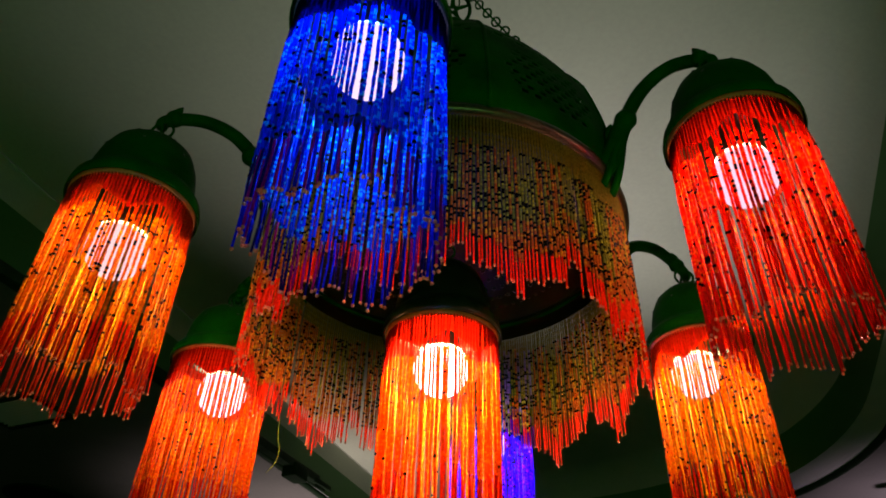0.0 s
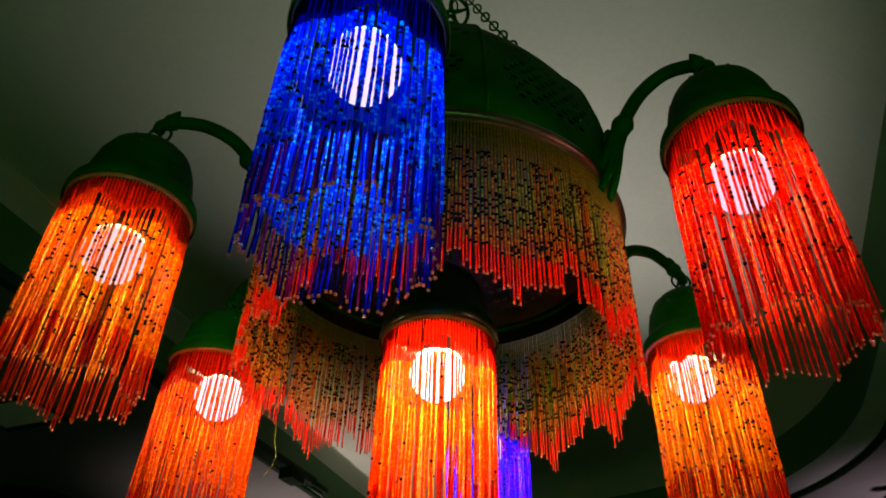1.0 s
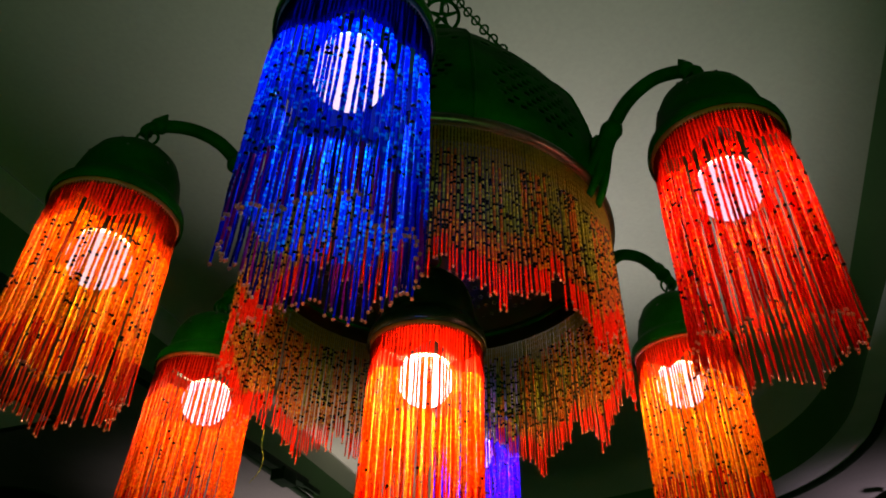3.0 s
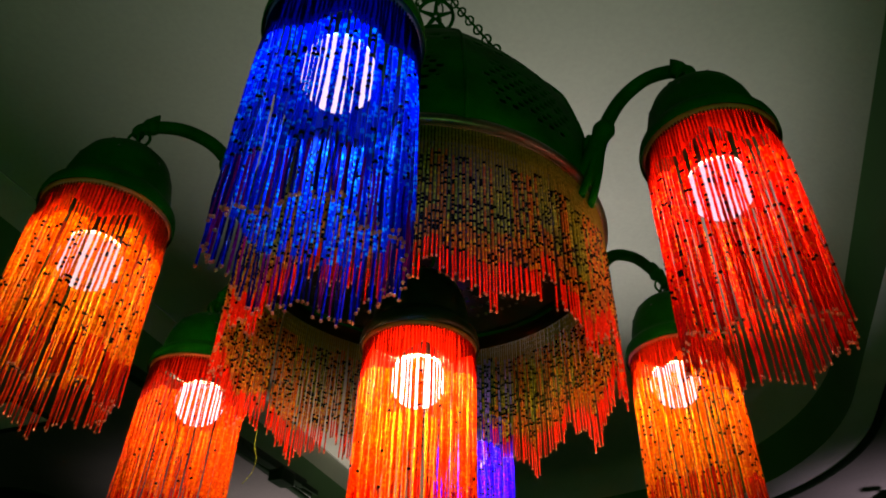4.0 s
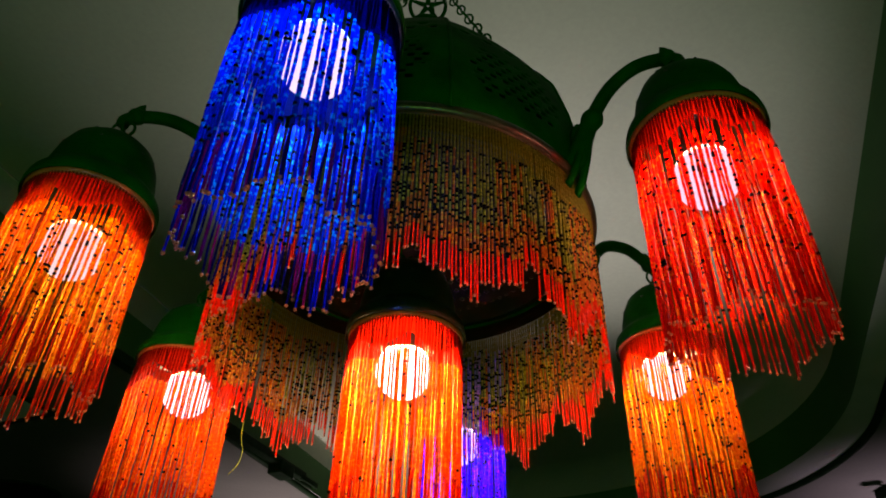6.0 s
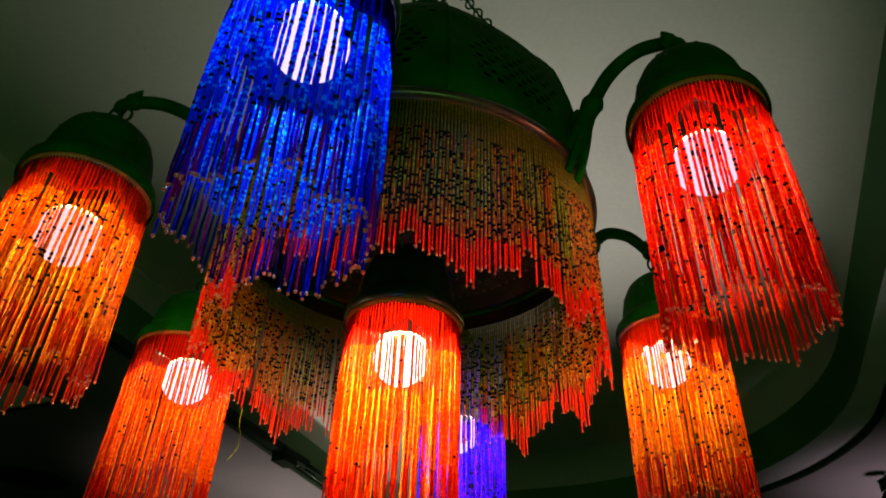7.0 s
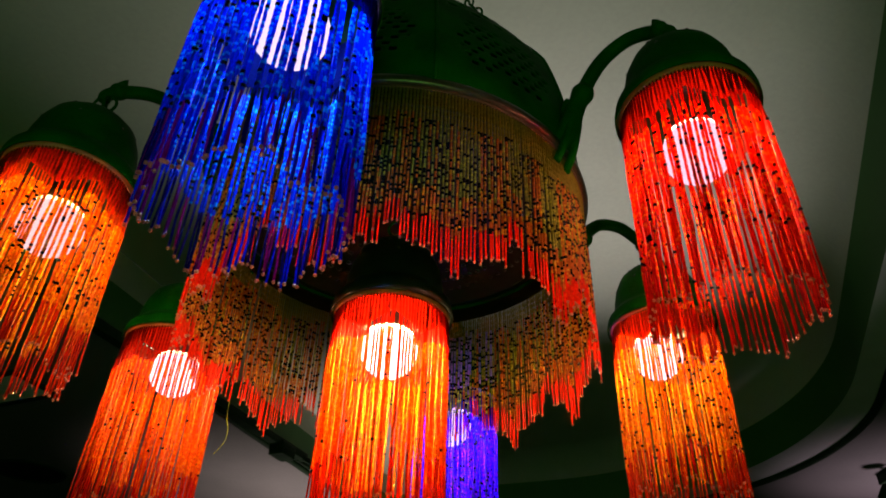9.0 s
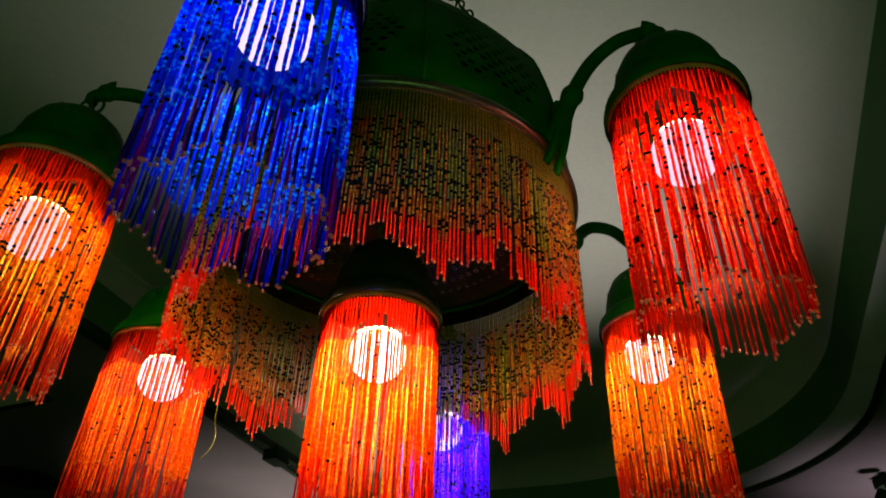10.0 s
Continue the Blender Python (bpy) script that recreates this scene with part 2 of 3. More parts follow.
for v, u in EDGE:
    dv, du = v + 0.5, u - 0.7
    k = 6.6 / max(abs(dv), abs(du))
    outer.append((*plan(-0.5 + dv * k, 0.7 + du * k), LOW))
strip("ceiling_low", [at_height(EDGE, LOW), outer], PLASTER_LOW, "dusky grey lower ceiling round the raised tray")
bm = bmesh.new()
bm.faces.new([bm.verts.new(p) for p in at_height(FASCIA, HIGH + 0.0015, COVE_R + 0.05)])
tagged(part("ceiling_high", bm, PLASTER), "grey-white plaster ceiling inside the raised tray", "ceiling", kind="structure")

bm = bmesh.new()
tube(bm, [(x, y, z - 0.01) for x, y, z in at_height(EDGE, LOW)], 0.013, 8, True)
tagged(part("trim", bm, TRACK), "thin dark bead trim along the edge of the ceiling tray", "trim", kind="structure")

for k, (name, dv, du) in enumerate((("wall_far", 0, 1), ("wall_right", 1, 0), ("wall_near", 0, -1), ("wall_left", -1, 0))):
    bm = bmesh.new()
    x, y = plan(-0.5 + dv * 6.55, 0.7 + du * 6.55)
    turn = Matrix.Rotation(-radians(LEAN_DEG), 4, "Z")
    box(bm, Matrix.Translation((x, y, 1.255)) @ turn, (0.1 if dv else 13.0, 0.1 if du else 13.0, 2.52))
    tagged(part(name, bm, WALL, smooth=False), "plain added wall out of view, dark to weaken bounced light", "wall", kind="structure")
bm = bmesh.new()
x, y = plan(-0.5, 0.7)
box(bm, Matrix.Translation((x, y, -0.05)) @ turn, (13.2, 13.2, 0.1))
tagged(part("floor", bm, FLOOR, smooth=False), "plain added floor out of view, dark to weaken bounced light", "floor", kind="structure")

# ---- bead strands ----
SIDES = 5
PITCH = 0.0022


def strand_mesh(name, segments, seed, materials, wobble=0.0, bead=0.00135, black=0.045):
    """One strand, hanging down from its origin. segments: (kind, length, slot); kinds: seed, bugle, thread, tip."""
    rnd = random.Random(seed)
    rings, slots = [], []
    z = 0.0
    ang = [2 * math.pi * k / SIDES for k in range(SIDES)]
    ox = oy = 0.0

    def ring(r, zz, slot):
        rings.append([(ox + r * math.cos(a), oy + r * math.sin(a), -zz) for a in ang])
        slots.append(slot)

    for kind, length, slot in segments:
        if kind == "seed":
            count = max(1, round(length / PITCH))
            for _ in range(count):
                dark = slot != 5 and rnd.random() < black
                if dark:
                    for r, dz in ((0.0009, 0.0), (0.0017, 0.0007), (0.0017, 0.0022), (0.0009, 0.0029)):
                        ring(r, z + dz, 1)
                    z += 0.0031
                    continue
                r = bead * rnd.uniform(0.9, 1.1)
                ring(r * 0.6, z, slot)
                ring(r, z + 0.0006, slot)
                ring(r, z + 0.0016, slot)
                z += PITCH
                ox += rnd.uniform(-1, 1) * wobble * 0.12
                oy += rnd.uniform(-1, 1) * wobble * 0.12
        elif kind == "thread":
            for _ in range(max(1, round(length / 0.008))):
                ring(0.0008, z, slot)
                ring(0.0013, z + 0.0012, slot)
                ring(0.0013, z + 0.0068, slot)
                z += 0.008
        elif kind == "bugle":
            count = max(1, round(length / 0.024))
            for _ in range(count):
                ring(0.0006, z, slot)
                ring(0.00095, z + 0.0006, slot)
                ox += rnd.uniform(-1, 1) * wobble
                oy += rnd.uniform(-1, 1) * wobble
                ring(0.00095, z + length / count - 0.0008, slot)
                z += length / count
        else:
            for r, dz in ((0.0006, 0), (0.0014, 0.0007), (0.0014, 0.0018), (0.0005, 0.0026)):
                ring(r, z + dz, slot)
            z += 0.0034
    verts = [v for r in rings for v in r]
    faces, idx = [], []
    for i in range(len(rings) - 1):
        for k in range(SIDES):
            k2 = (k + 1) % SIDES
            faces.append((i * SIDES + k, (i + 1) * SIDES + k, (i + 1) * SIDES + k2, i * SIDES + k2))
            idx.append(slots[i])
    me = bpy.data.meshes.new(name)
    me.from_pydata(verts, [], faces)
    for m in materials:
        me.materials.append(m)
    me.polygons.foreach_set("material_index", idx)
    me.shade_smooth()
    return me


def saw(a, periods, phase):
    """0 to 1 to 0 along the circle."""
    x = (a / (2 * math.pi) * periods + phase) % 1.0
    return 1 - abs(2 * x - 1)


SCHEMES = {
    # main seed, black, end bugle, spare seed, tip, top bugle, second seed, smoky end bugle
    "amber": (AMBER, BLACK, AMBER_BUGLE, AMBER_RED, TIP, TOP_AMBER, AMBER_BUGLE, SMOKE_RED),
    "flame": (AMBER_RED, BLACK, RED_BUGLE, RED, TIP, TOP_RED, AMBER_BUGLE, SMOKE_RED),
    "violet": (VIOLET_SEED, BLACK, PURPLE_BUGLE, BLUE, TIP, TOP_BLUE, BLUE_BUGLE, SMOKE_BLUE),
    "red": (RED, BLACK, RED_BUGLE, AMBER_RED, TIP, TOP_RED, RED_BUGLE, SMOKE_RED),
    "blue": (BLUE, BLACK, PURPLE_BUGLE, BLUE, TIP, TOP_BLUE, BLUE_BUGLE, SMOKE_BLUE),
}
LEVELS, VARIANTS = 9, 6
bank = {}
for scheme, mats in SCHEMES.items():
    for lev in range(LEVELS):
        for var in range(VARIANTS):
            f = lev / (LEVELS - 1)
            rnd = random.Random(lev * 10 + var)
            j = rnd.uniform(-0.003, 0.003)
            top = 0.046 if scheme == "blue" else 0.040
            end = (6, 7, 2)[var % 3]
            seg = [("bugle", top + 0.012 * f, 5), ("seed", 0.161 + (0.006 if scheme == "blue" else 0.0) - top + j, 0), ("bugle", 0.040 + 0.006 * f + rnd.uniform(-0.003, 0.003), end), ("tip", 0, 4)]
            bank[scheme, lev, var] = strand_mesh("strand", seg, lev * 77 + var, mats, 0.0012, black={"flame": 0.012, "blue": 0.035}.get(scheme, 0.045))


def hang(parent, n, radius, z, periods, phase, pick, sway, seed, rest=None, fall=1.0):
    """Hangs n strands round a ring; pick(level, variant) gives the mesh."""
    rnd = random.Random(seed)
    joined = []
    for i in range(n):
        a = 2 * math.pi * (i + rnd.uniform(-0.04, 0.04)) / n
        f = saw(a, periods, phase)
        lev = min(LEVELS - 1, max(0, round(f * (LEVELS - 1) + rnd.uniform(-0.8, 0.8))))
        me = pick(a, lev, rnd.randrange(VARIANTS))
        s = sway * (6 if rnd.random() < 0.06 else 1)
        m = Matrix.Translation((radius * math.cos(a), radius * math.sin(a), z)) @ Matrix.Rotation(a, 4, "Z") @ Euler((rnd.gauss(0, s), rnd.gauss(0, s), rnd.uniform(0, 6))).to_matrix().to_4x4() @ Matrix.Diagonal((1, 1, fall, 1))
        if rest and rest[0] < a < rest[1]:
            joined.append((me, m))
            continue
        ob = new("strand", me)
        ob.parent = parent
        ob.matrix_basis = m
    if joined:
        mats, verts, faces, slots = [], [], [], []
        for me, m in joined:
            for q in me.materials:
                if q not in mats:
                    mats.append(q)
            base = len(verts)
            verts += [m @ v.co for v in me.vertices]
            faces += [[base + k for k in f.vertices] for f in me.polygons]
            slots += [mats.index(me.materials[f.material_index]) for f in me.polygons]
        me = bpy.data.meshes.new("strand_rest")
        me.from_pydata(verts, [], faces)
        for q in mats:
            me.materials.append(q)
        me.polygons.foreach_set("material_index", slots)
        me.shade_smooth()
        ob = new("strand_rest", me)
        ob.parent = parent
        tagged(ob, "dense olive bead strands at the back of the skirt", kind="stuff")


# ---- the small bead lamps ----
# Small near-black beads set flush stand in for the shade of pierced holes.
bm = bmesh.new()
bmesh.ops.create_uvsphere(bm, u_segments=8, v_segments=5, radius=0.0026)
DARK_BEAD = bpy.data.meshes.new("pierced_hole")
bm.to_mesh(DARK_BEAD)
bm.free()
DARK_BEAD.materials.append(METAL_IN)


BULB_LIGHT = {"amber": (1.0, 0.74, 0.36), "flame": (1.0, 0.74, 0.36), "red": (1.0, 0.5, 0.35), "blue": (0.18, 0.42, 1.0), "violet": (0.6, 0.3, 1.0)}


def bead_lamp(at, scheme, glow, watts, band, label, spin, rise=1.0, off=(0.0, 0.0), metal=None, lift=0.0, fall=1.0):
    """A domed cap with a bead fringe; its origin is the middle of the bulb."""
    lamp = thing("bead_lamp", at, label, "hanging lamp", "bead lamps of the chandelier")
    up = lambda z: 0.036 + lift + (z - 0.036) * (rise - lift / 0.102)  # the cap's height, stretched per lamp to fit the camera's view
    bm = bmesh.new()
    prof = [(0.006, 0.138), (0.02, 0.136), (0.033, 0.129), (0.044, 0.117), (0.0505, 0.100), (0.054, 0.081), (0.055, 0.067), (0.0565, 0.063), (0.0612, 0.058), (0.0652, 0.052), (0.0667, 0.044), (0.0667, 0.037), (0.0657, 0.036)]
    inner = [(0.0648, 0.044), (0.060, 0.056), (0.053, 0.063), (0.0515, 0.082), (0.0465, 0.102), (0.033, 0.123), (0.006, 0.132)]
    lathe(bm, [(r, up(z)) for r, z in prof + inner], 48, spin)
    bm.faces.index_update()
    # Inner faces take the near-black tone, shade painted into the cap's hollow.
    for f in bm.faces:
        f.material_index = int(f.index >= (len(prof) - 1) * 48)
    cap = part("cap", bm, (metal or METAL, METAL_IN), lamp, "metal dome cap with the shade under the plate in its colour" if metal else "dark green patinated metal dome cap")
    for k in range(14):
        a = spin + k * 0.9
        rr, zz = ((0.0425, 0.1165), (0.0487, 0.100))[k % 2]
        hole = new("pierced_hole", DARK_BEAD)
        hole.parent = cap
        hole.matrix_basis = Matrix.Translation((rr * math.cos(a + zz * 40), rr * math.sin(a + zz * 40), up(zz)))
    bm = bmesh.new()
    low = [(0.004 if scheme == "blue" else 0.018) - 0.020 * saw(2 * math.pi * i / 60, 6, spin) for i in range(60)]
    rings = [[bm.verts.new((rad * math.cos(2 * math.pi * i / 60), rad * math.sin(2 * math.pi * i / 60), lift + (top if top else low[i]))) for i in range(60)] for rad, top in ((0.0585, 0.05), (0.0585, 0), (0.0578, 0), (0.0578, 0.05))]
    for ra, rb in zip(rings, rings[1:]):
        for i in range(60):
            bm.faces.new((ra[i], ra[(i + 1) % 60], rb[(i + 1) % 60], rb[i]))
    part("lining", bm, CLOTH_BLUE if scheme in ("blue", "violet") else CLOTH_RED, lamp, "short cloth lining inside the strands")
    bm = bmesh.new()
    lathe(bm, [(r, z + lift) for r, z in ((0.0595, 0.045), (0.0625, 0.043), (0.0635, 0.039), (0.0625, 0.034), (0.0600, 0.033), (0.0595, 0.045))], 48)
    part("ribbon_band", bm, band, lamp, "stitched ribbon band that holds the strands")
    bm = bmesh.new()
    lathe(bm, [(r, up(z)) for r, z in ((0.012, 0.1375), (0.011, 0.142), (0.006, 0.145), (0.004, 0.152), (0.0005, 0.153))], 16)
    tube(bm, [(0.0125 * math.cos(k), 0, up(0.162) + 0.0125 * math.sin(k)) for k in (2 * math.pi * i / 18 for i in range(18))], 0.0017, 8, True)
    part("hanging_ring", bm, METAL, lamp, "wire hanging ring")
    bm = bmesh.new()
    r = 0.030
    lathe(bm, [(0.0004, -r)] + [(r * math.sin(a), -r * math.cos(a)) for a in (math.pi * k / 18 for k in range(1, 13))], 32)
    bulb = part("bulb", bm, glow, lamp, "glowing frosted globe bulb")
    bulb.location = (off[0], off[1], 0)
    data = bpy.data.lights.new("bulb_light", "POINT")
    data.energy, data.shadow_soft_size, data.color = watts, 0.0315, BULB_LIGHT[scheme]
    data.use_soft_falloff = False
    new("bulb_light", data).matrix_world = Matrix.Translation((at[0] + off[0], at[1] + off[1], at[2]))
    bm = bmesh.new()
    lathe(bm, [(r * math.sin(math.pi * 12 / 18) + 0.0004, 0.0148), (0.024, 0.022), (0.019, 0.038), (0.015, 0.052), (0.013, 0.056), (0.013, 0.070), (0.017, 0.071), (0.017, 0.095), (0.012, up(0.130))], 24)
    part("bulb_housing", bm, PLASTIC, bulb, "opaque bulb base in its socket")
    hang(lamp, 114, 0.0615, 0.036 + lift, 6, spin, lambda a, lev, var: bank[scheme, lev, var], 0.0026, int(spin * 100) + 5, fall=fall)
    return lamp


CX, CY = 0.003, 0.698
WARM_LABEL = "bead lamp glowing amber under a dark green metal cap"
LAMPS = [
    ((-0.064, 0.358, 1.958), "blue", GLOW_BLUE, 2.8, BAND_BLUE, "bead lamp glowing bright blue under a dark metal cap", 0.3),
    ((0.281, 0.486, 1.971), "red", GLOW_PINK, 3.8, BAND_RED, "bead lamp glowing bright red under a dark green metal cap", 0.9, 1.0, (0.0, 0.0), None, 0.010, 1.02),
    ((0.333, 0.800, 1.931), "amber", GLOW_WARM, 4.0, BAND_RED, WARM_LABEL, 1.7, 0.9, (-0.011, 0.0)),
    ((0.081, 1.040, 1.929), "violet", GLOW_VIOLET, 6, BAND_BLUE, "bead lamp glowing violet blue behind the skirt fringe", 2.2, 1.0, (-0.006, 0.0)),
    ((-0.286, 0.850, 1.908), "flame", GLOW_WARM, 3.0, BAND_RED, "bead lamp glowing orange red under a dark green metal cap", 2.9, 0.86, (0.008, 0.0)),
    ((-0.3235, 0.572, 1.925), "amber", GLOW_SALMON, 2.6, BAND_RED, WARM_LABEL, 3.6, 1.1, (0.0, 0.0), None, 0.015, 0.93),
    # Near-black cap: the shade under the plate is put into its metal colour.
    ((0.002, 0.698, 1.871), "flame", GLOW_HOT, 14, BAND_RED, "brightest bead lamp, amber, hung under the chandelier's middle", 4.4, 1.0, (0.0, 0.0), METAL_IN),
]
for spec in LAMPS:
    bead_lamp(*spec)

# ---- the chandelier: pierced dome, bottom plate, arms, beaded skirt, chains ----
chandelier = thing("chandelier", (CX, CY, 2.045), "dark green pierced metal chandelier with a long beaded skirt fringe", "chandelier")
FIRST_CORNER = radians(-80)
PROFILE = [(0.219, 0.0), (0.224, 0.01), (0.225, 0.03), (0.223, 0.06), (0.217, 0.10), (0.210, 0.132), (0.202, 0.164), (0.187, 0.194), (0.167, 0.224), (0.146, 0.254), (0.125, 0.284), (0.103, 0.314), (0.081, 0.344), (0.06, 0.374), (0.038, 0.404), (0.022, 0.42)]


def profile_at(z):
    for (r0, z0), (r1, z1) in zip(PROFILE, PROFILE[1:]):
        if z0 <= z <= z1:
            return r0 + (r1 - r0) * (z - z0) / (z1 - z0)
    return PROFILE[-1][0]


def dome_panel(k):
    """One of eight facets, with a field of small pierced holes."""
    bm = bmesh.new()
    zs = [z for r, z in PROFILE[:3]] + [0.035 + 0.00345 * i for i in range(60)] + [0.2386 + 0.018 * i for i in range(1, 11)]
    cols = 42
    a0, a1 = FIRST_CORNER + k * math.pi / 4, FIRST_CORNER + (k + 1) * math.pi / 4
    grid = []
    for z in zs:
        r = profile_at(z)
        bulge = min(1.0, max(0.0, (z - 0.18) / 0.12))
        row = []
        for c in range(cols + 1):
            s = c / cols
            p = Vector((math.cos(a0), math.sin(a0), 0)) * (1 - s) + Vector((math.cos(a1), math.sin(a1), 0)) * s
            p = p.lerp(p.normalized(), 0.45 + 0.5 * bulge) * r
            row.append(bm.verts.new((p.x, p.y, z)))
        grid.append(row)
    for i in range(len(zs) - 1):
        z = (zs[i] + zs[i + 1]) / 2
        for c in range(cols):
            j = i - 3
            hole = False
            wide = 0.36 - 0.12 * abs(z - 0.09) / 0.05
            if 0.045 < z < 0.135 and abs((c + 0.5) / cols - 0.5) < wide:
                row = j // 3
                hole = j % 3 != 0 and (c + (row % 2) * 2) % 4 in (0, 1) and (row * 7 + c // 4 * 5) % 9 != 0
            elif 0.155 < z < 0.19 and 0.1 < (c + 0.5) / cols < 0.9:
                row = j // 5
                hole = j % 5 in (1, 2) and (c + (row % 2) * 4) % 8 in (0, 1, 2)
            if not hole:
                bm.faces.new((grid[i][c], grid[i][c + 1], grid[i + 1][c + 1], grid[i + 1][c]))
    loose = [v for v in bm.verts if not v.link_faces]
    bmesh.ops.delete(bm, geom=loose, context="VERTS")
    ob = part("dome_panel", bm, METAL, chandelier)
    thick = ob.modifiers.new("thickness", "SOLIDIFY")
    thick.thickness, thick.offset = 0.0014, -1
    # raised rib along the corner
    bm = bmesh.new()
    tube(bm, [(profile_at(z) * 1.002 * math.cos(a0), profile_at(z) * 1.002 * math.sin(a0), z) for z in (0.005 + 0.39 * i / 24 for i in range(25))], 0.0022, 6)
    part("rib", bm, METAL, ob)


for k in range(8):
    dome_panel(k)
bm = bmesh.new()
lathe(bm, [(0.036, 0.404), (0.040, 0.411), (0.034, 0.423), (0.022, 0.431), (0.014, 0.438), (0.0005, 0.442)], 32)
part("crown", bm, METAL, chandelier)
bm = bmesh.new()
lathe(bm, [(0.2165, -0.002), (0.2205, -0.001), (0.2220, 0.003), (0.2210, 0.008), (0.217, 0.009)], 96)
part("brim_ring", bm, EDGE_METAL, chandelier, "paler glossy metal edge of the rim")
bm = bmesh.new()
lathe(bm, [(0.2155, 0.0), (0.2170, -0.002), (0.2168, -0.005), (0.2148, -0.006), (0.2130, -0.002)], 96)
part("ribbon_band", bm, BAND_BROWN, chandelier, "dark brown ribbon that holds the skirt strands")
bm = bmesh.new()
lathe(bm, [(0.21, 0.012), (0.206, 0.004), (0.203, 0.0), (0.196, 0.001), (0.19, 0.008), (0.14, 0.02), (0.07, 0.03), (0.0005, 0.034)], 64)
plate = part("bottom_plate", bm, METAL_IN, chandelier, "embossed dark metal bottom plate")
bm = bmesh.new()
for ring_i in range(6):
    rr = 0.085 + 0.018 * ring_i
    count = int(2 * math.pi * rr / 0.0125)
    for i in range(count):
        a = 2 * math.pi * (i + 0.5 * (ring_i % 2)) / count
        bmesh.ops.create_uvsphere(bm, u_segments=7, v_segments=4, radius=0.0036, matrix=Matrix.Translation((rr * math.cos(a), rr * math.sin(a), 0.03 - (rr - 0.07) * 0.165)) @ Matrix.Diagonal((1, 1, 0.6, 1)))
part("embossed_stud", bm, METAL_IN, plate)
bm = bmesh.new()
tube(bm, [(0.005, 0.01, 0.03), (0.005, 0.01, 0.0)], 0.004, 8)
part("hanging_rod", bm, METAL_IN, chandelier)


def arm(lamp_at, rise, bow=0.0):
    lx, ly, lz = lamp_at[0] - CX, lamp_at[1] - CY, lamp_at[2] - 2.045
    reach = math.hypot(lx, ly)
    dx, dy = lx / reach, ly / reach

    def at(r, z):
        return Vector((dx * r, dy * r, z))

    bm = bmesh.new()
    b, e = 0.028, lz + 0.036 + 0.144 * rise
    path = smooth_path([at(0.228, b), at(0.245, b + 0.4 * (e - b) + 0.004), at(0.272, b + 0.8 * (e - b) + 0.006 + bow), at(0.304, e + 0.006 + bow), at(reach - 0.018, e + 0.003 + 0.4 * bow), at(reach + 0.001, e - 0.008), at(reach + 0.003, e - 0.018)], 6)
    tube(bm, path, [0.0088 - 0.002 * i / len(path) for i in range(len(path))], 12)
    ob = part("arm", bm, METAL, chandelier, "curved tubular arm")
    bm = bmesh.new()
    socket = smooth_path([at(0.212, b - 0.022), at(0.227, b - 0.004), at(0.241, b + 0.35 * (e - b)), at(0.254, b + 0.55 * (e - b) + 0.004)], 5)
    swell = [0.007, 0.010, 0.012, 0.013, 0.0128, 0.0125, 0.012, 0.0115, 0.011, 0.0108, 0.0106, 0.0106, 0.012, 0.013, 0.0115, 0.009]
    tube(bm, socket, swell[:len(socket)], 12)
    side = Vector((-dy, dx, 0))
    for s in (-1, 1):
        tube(bm, smooth_path([at(0.216, b - 0.05) + s * 0.010 * side, at(0.226, b - 0.03) + s * 0.009 * side, at(0.236, b) + s * 0.006 * side, at(0.243, b + 0.022)], 5), 0.0045, 8)
    tube(bm, smooth_path([at(0.226, b + 0.012), at(0.228, b + 0.032), at(0.235, b + 0.037)], 4), [0.006] * 8 + [0.003], 8)
    part("bracket", bm, METAL, ob, "cast bracket with scrolls")
    bm = bmesh.new()
    tip = at(reach - 0.008, e + 0.001)
    bmesh.ops.create_uvsphere(bm, u_segments=14, v_segments=10, radius=0.0105, matrix=Matrix.Translation(tip) @ Matrix.Diagonal((1, 1, 0.9, 1)))
    tube(bm, [tip + Vector((0, 0, 0.008)), tip + Vector((0, 0, 0.014)) - 0.002 * Vector((dx, dy, 0)), tip + Vector((0, 0, 0.021)) - 0.004 * Vector((dx, dy, 0))], [0.006, 0.0045, 0.001], 8)
    part("finial", bm, METAL, ob)
    bm = bmesh.new()
    tube(bm, [at(reach, lz + 0.036 + 0.122 * rise) + 0.009 * (math.cos(k) * side + math.sin(k) * Vector((0, 0, 1))) for k in (2 * math.pi * i / 16 for i in range(16))], 0.0016, 8, True)
    part("hook", bm, METAL, ob)


for spec in LAMPS[:6]:
    arm(spec[0], spec[7] if len(spec) > 7 else 1.0, 0.016 if spec[6] == 1.7 else 0.004)

# skirt fringe in twelve points
SKIRT = {
    "olive": (OLIVE, BLACK, SKIRT_BUGLE, BROWN, TIP, THREAD),
    "brown": (BROWN, BLACK, SKIRT_BUGLE, BROWN, TIP, THREAD),
    "violet": (VIOLET, BLACK, PURPLE_BUGLE, OLIVE, TIP, THREAD),
}
for scheme, mats in SKIRT.items():
    for lev in range(LEVELS):
        for var in range(VARIANTS):
            f = lev / (LEVELS - 1)
            rnd = random.Random(lev * 13 + var + 500)
            seg = [("thread", 0.034 + 0.012 * f, 5), ("seed", 0.068 + 0.020 * f + rnd.uniform(-0.006, 0.006), 0), ("seed", 0.030, 3), ("bugle", 0.021 + 0.014 * f, 2), ("tip", 0, 4)]
            bank[scheme, lev, var] = strand_mesh("strand", seg, lev * 91 + var + 900, mats, 0.0006, 0.0013, 0.16)


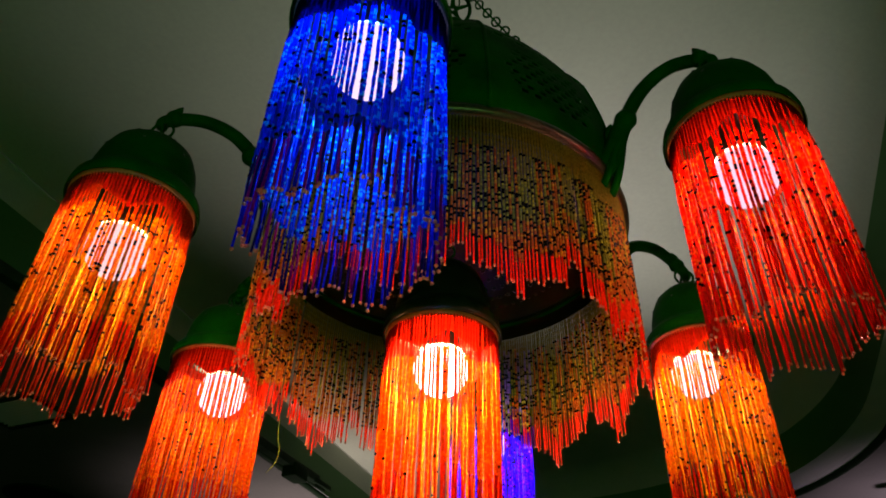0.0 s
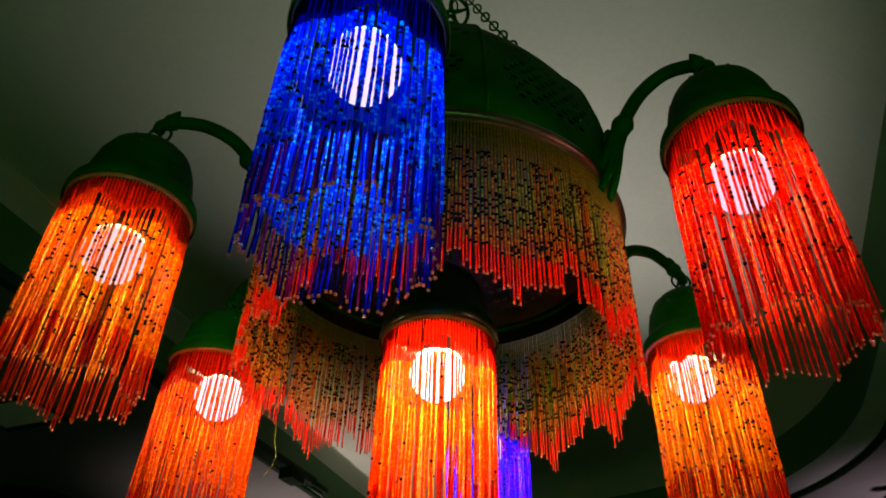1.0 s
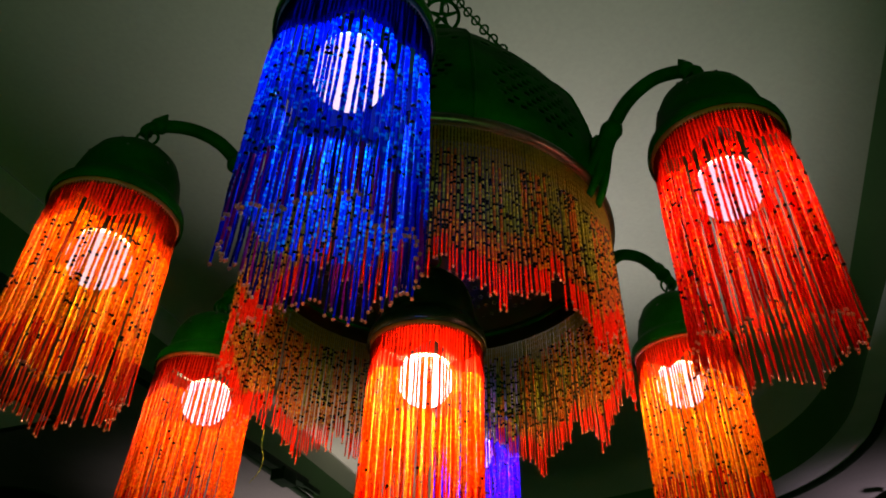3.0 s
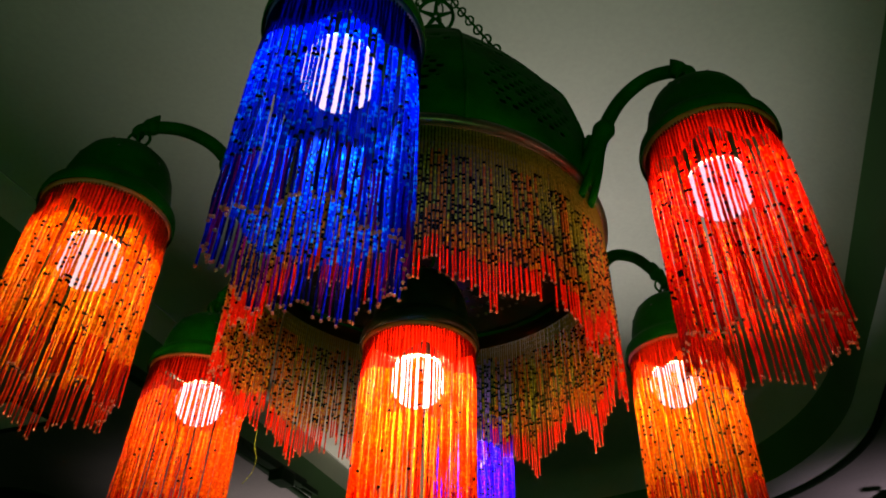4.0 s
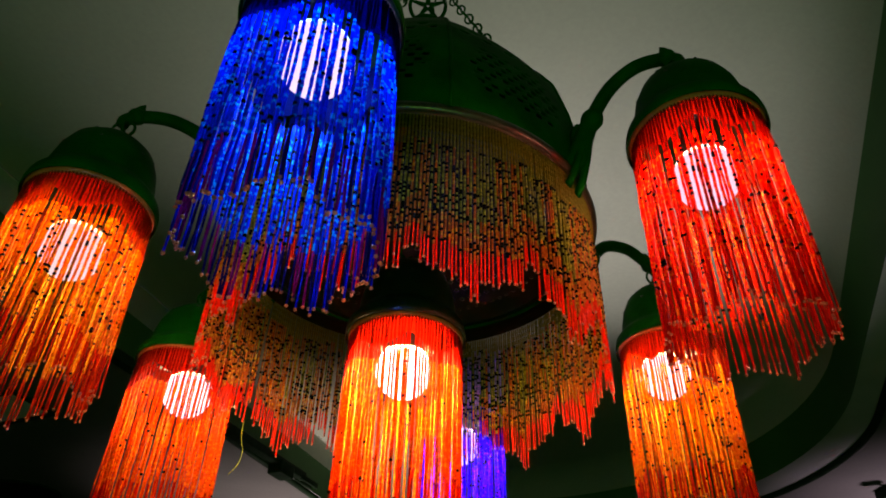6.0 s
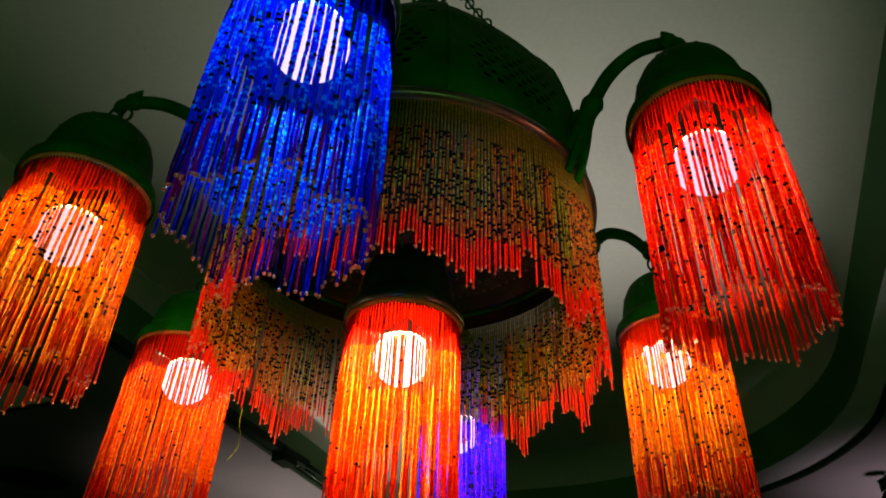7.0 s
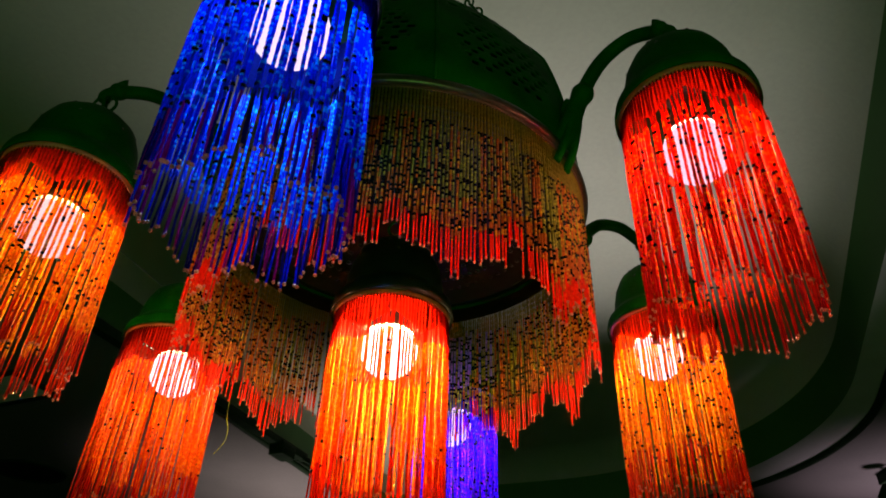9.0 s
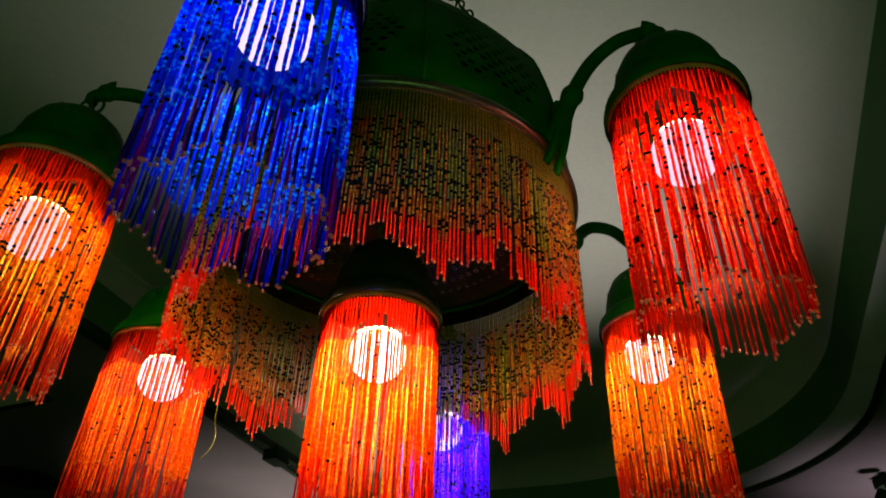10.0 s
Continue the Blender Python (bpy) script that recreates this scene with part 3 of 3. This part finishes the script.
def skirt_pick(a, lev, var):
    deg = math.degrees(a) % 360
    toward_left = abs((deg - 150 + 180) % 360 - 180)
    # Copper and violet strands gather beside lamps, whose light is put into the beads.
    scheme = "olive" if (int(deg * 7.3) + var) % 3 else "brown"
    if 55 < deg < 110 and var % 2:
        scheme = "violet"
    if toward_left < 60 or 320 < deg or deg < 50:
        scheme = "brown" if (int(deg * 3.1) + var) % 4 else "olive"
    return bank[scheme, lev, var]


hang(chandelier, 400, 0.2150, -0.004, 12, -12 * radians(-88) / (2 * math.pi), skirt_pick, 0.003, 77, rest=(math.radians(40), math.radians(143)))
bm = bmesh.new()
lathe(bm, [(0.2125, 0.0), (0.2120, -0.02), (0.2112, -0.021), (0.2117, 0.0)], 96)
part("lining", bm, CLOTH_BROWN, chandelier, "short brown cloth lining under the rim")

# chains from the dome's shoulder to a ring above, and the spoked wheel on the crown


def chain(a, b):
    bm = bmesh.new()
    a, b = Vector(a), Vector(b)
    d = b - a
    n = int(d.length / 0.021)
    d.normalize()
    s1 = d.cross(Vector((0, 0, 1))).normalized()
    s2 = d.cross(s1)
    for i in range(n):
        c = a + d * (0.021 * (i + 0.5))
        s = s1 if i % 2 else s2
        tube(bm, [c + d * (0.0132 * math.cos(k)) + s * (0.0066 * math.sin(k)) for k in (2 * math.pi * q / 14 for q in range(14))], 0.0016, 6, True)
    return part("chain", bm, METAL, chandelier, "dark metal link chain")


TOP = (0.0, 0.0, 0.585)
for k in range(3):
    a = radians(-46 + 120 * k)
    chain((0.129 * math.cos(a), 0.129 * math.sin(a), 0.279), TOP)
chain(TOP, (0, 0.0005, 0.68))
bm = bmesh.new()
lathe(bm, [(0.0005, 0.676), (0.03, 0.686), (0.045, 0.700), (0.048, 0.704)], 32)
part("ceiling_rose", bm, METAL, chandelier)
bm = bmesh.new()
WZ = 0.492


def on_wheel(r, k):
    """The wheel is tilted towards the camera to fit its view."""
    return (r * math.cos(k), -0.5 * r * math.sin(k), WZ + 0.87 * r * math.sin(k))


tube(bm, [on_wheel(0.029, 2 * math.pi * q / 32) for q in range(32)], 0.0032, 8, True)
for q in range(5):
    k = 2 * math.pi * q / 5 + 0.3
    tube(bm, [on_wheel(0.003, k), on_wheel(0.014, k), on_wheel(0.029, k)], [0.0045, 0.0036, 0.002], 8)
tube(bm, [(0, 0, 0.436), (0, 0.004, WZ - 0.024)], 0.004, 8)
part("spoked_wheel", bm, METAL, chandelier, "small spoked ornament on the crown")

# ---- on the lower ceiling ----


def on_ceiling(x, y, z=LOW):
    return Matrix.Translation((x, y, z)) @ Matrix.Rotation(-radians(LEAN_DEG + 3), 4, "Z")


rail = thing("track_rail", (-0.55, 2.43, LOW), "dark ceiling track rail with a connector at its end", "track rail")
rail.matrix_basis = on_ceiling(-0.455, 2.875)
bm = bmesh.new()
box(bm, Matrix.Translation((0, -0.9, -0.022)), (0.036, 1.7, 0.03), 0.003)
part("rail_body", bm, TRACK, rail)
bm = bmesh.new()
box(bm, Matrix.Translation((0, -0.2, -0.045)), (0.06, 0.09, 0.05), 0.004)
part("connector_box", bm, TRACK, rail)
for s in (-1, 1):
    bm = bmesh.new()
    box(bm, Matrix.Translation((s * 0.014, -0.02, -0.03)), (0.01, 0.12, 0.02), 0.002)
    part("contact_prong", bm, TRACK, rail)

speaker = thing("ceiling_speaker", (-1.735, 3.185, LOW), "dark round speaker grille in the lower ceiling", "speaker")
bm = bmesh.new()
lathe(bm, [(0.0005, -0.008), (0.09, -0.008), (0.12, -0.006), (0.13, -0.002), (0.132, 0.0)], 48)
part("grille", bm, METAL_IN, speaker)
bm = bmesh.new()
lathe(bm, [(0.130, 0.0), (0.136, -0.009), (0.145, -0.009), (0.15, 0.0)], 48)
part("rim", bm, TRACK, speaker)

vent = thing("ceiling_vent", (-1.42, 2.30, LOW), "dark slatted air vent in the lower ceiling", "vent")
vent.matrix_basis = on_ceiling(-1.42, 2.30)
bm = bmesh.new()
for px, py, sx, sy in ((0, 0.09, 0.3, 0.02), (0, -0.09, 0.3, 0.02), (0.14, 0, 0.02, 0.16), (-0.14, 0, 0.02, 0.16)):
    box(bm, Matrix.Translation((px, py, -0.006)), (sx, sy, 0.012), 0.002)
part("vent_frame", bm, TRACK, vent)
bm = bmesh.new()
box(bm, Matrix.Identity(4), (0.26, 0.007, 0.012), 0.001)
slat = part("slat", bm, LIP, vent)
for i in range(9):
    ob = slat if i == 0 else new("slat", slat.data)
    ob.parent = vent
    ob.matrix_basis = pose(0, -0.068 + 0.017 * i, -0.006, 35)

spot = thing("track_spot", (1.84, 2.80, LOW), "small dark ceiling spot bracket near the tray's rounded corner", "spotlight")
bm = bmesh.new()
box(bm, Matrix.Translation((0, 0, -0.02)), (0.05, 0.09, 0.04), 0.004)
part("base", bm, TRACK, spot)
bm = bmesh.new()
tube(bm, smooth_path([(0, 0, -0.03), (-0.01, -0.02, -0.06), (-0.035, -0.03, -0.08)], 5), 0.008, 8)
part("arm", bm, TRACK, spot)
bm = bmesh.new()
lathe(bm, [(0.0005, 0.03), (0.02, 0.03), (0.026, 0.02), (0.028, -0.03), (0.024, -0.032), (0.02, -0.02), (0.0005, -0.018)], 20, centre=(0, 0))
head = part("head", bm, TRACK, spot)
head.matrix_basis = pose(-0.05, -0.035, -0.095, 30, 20, 0)

bm = bmesh.new()
tube(bm, smooth_path([(-0.19, 0.105, -0.19), (-0.189, 0.104, -0.212), (-0.184, 0.102, -0.228), (-0.187, 0.104, -0.243), (-0.195, 0.103, -0.256)], 5), 0.0005, 5)
part("loose_thread", bm, OLIVE, chandelier, "loose thread that hangs from the skirt")
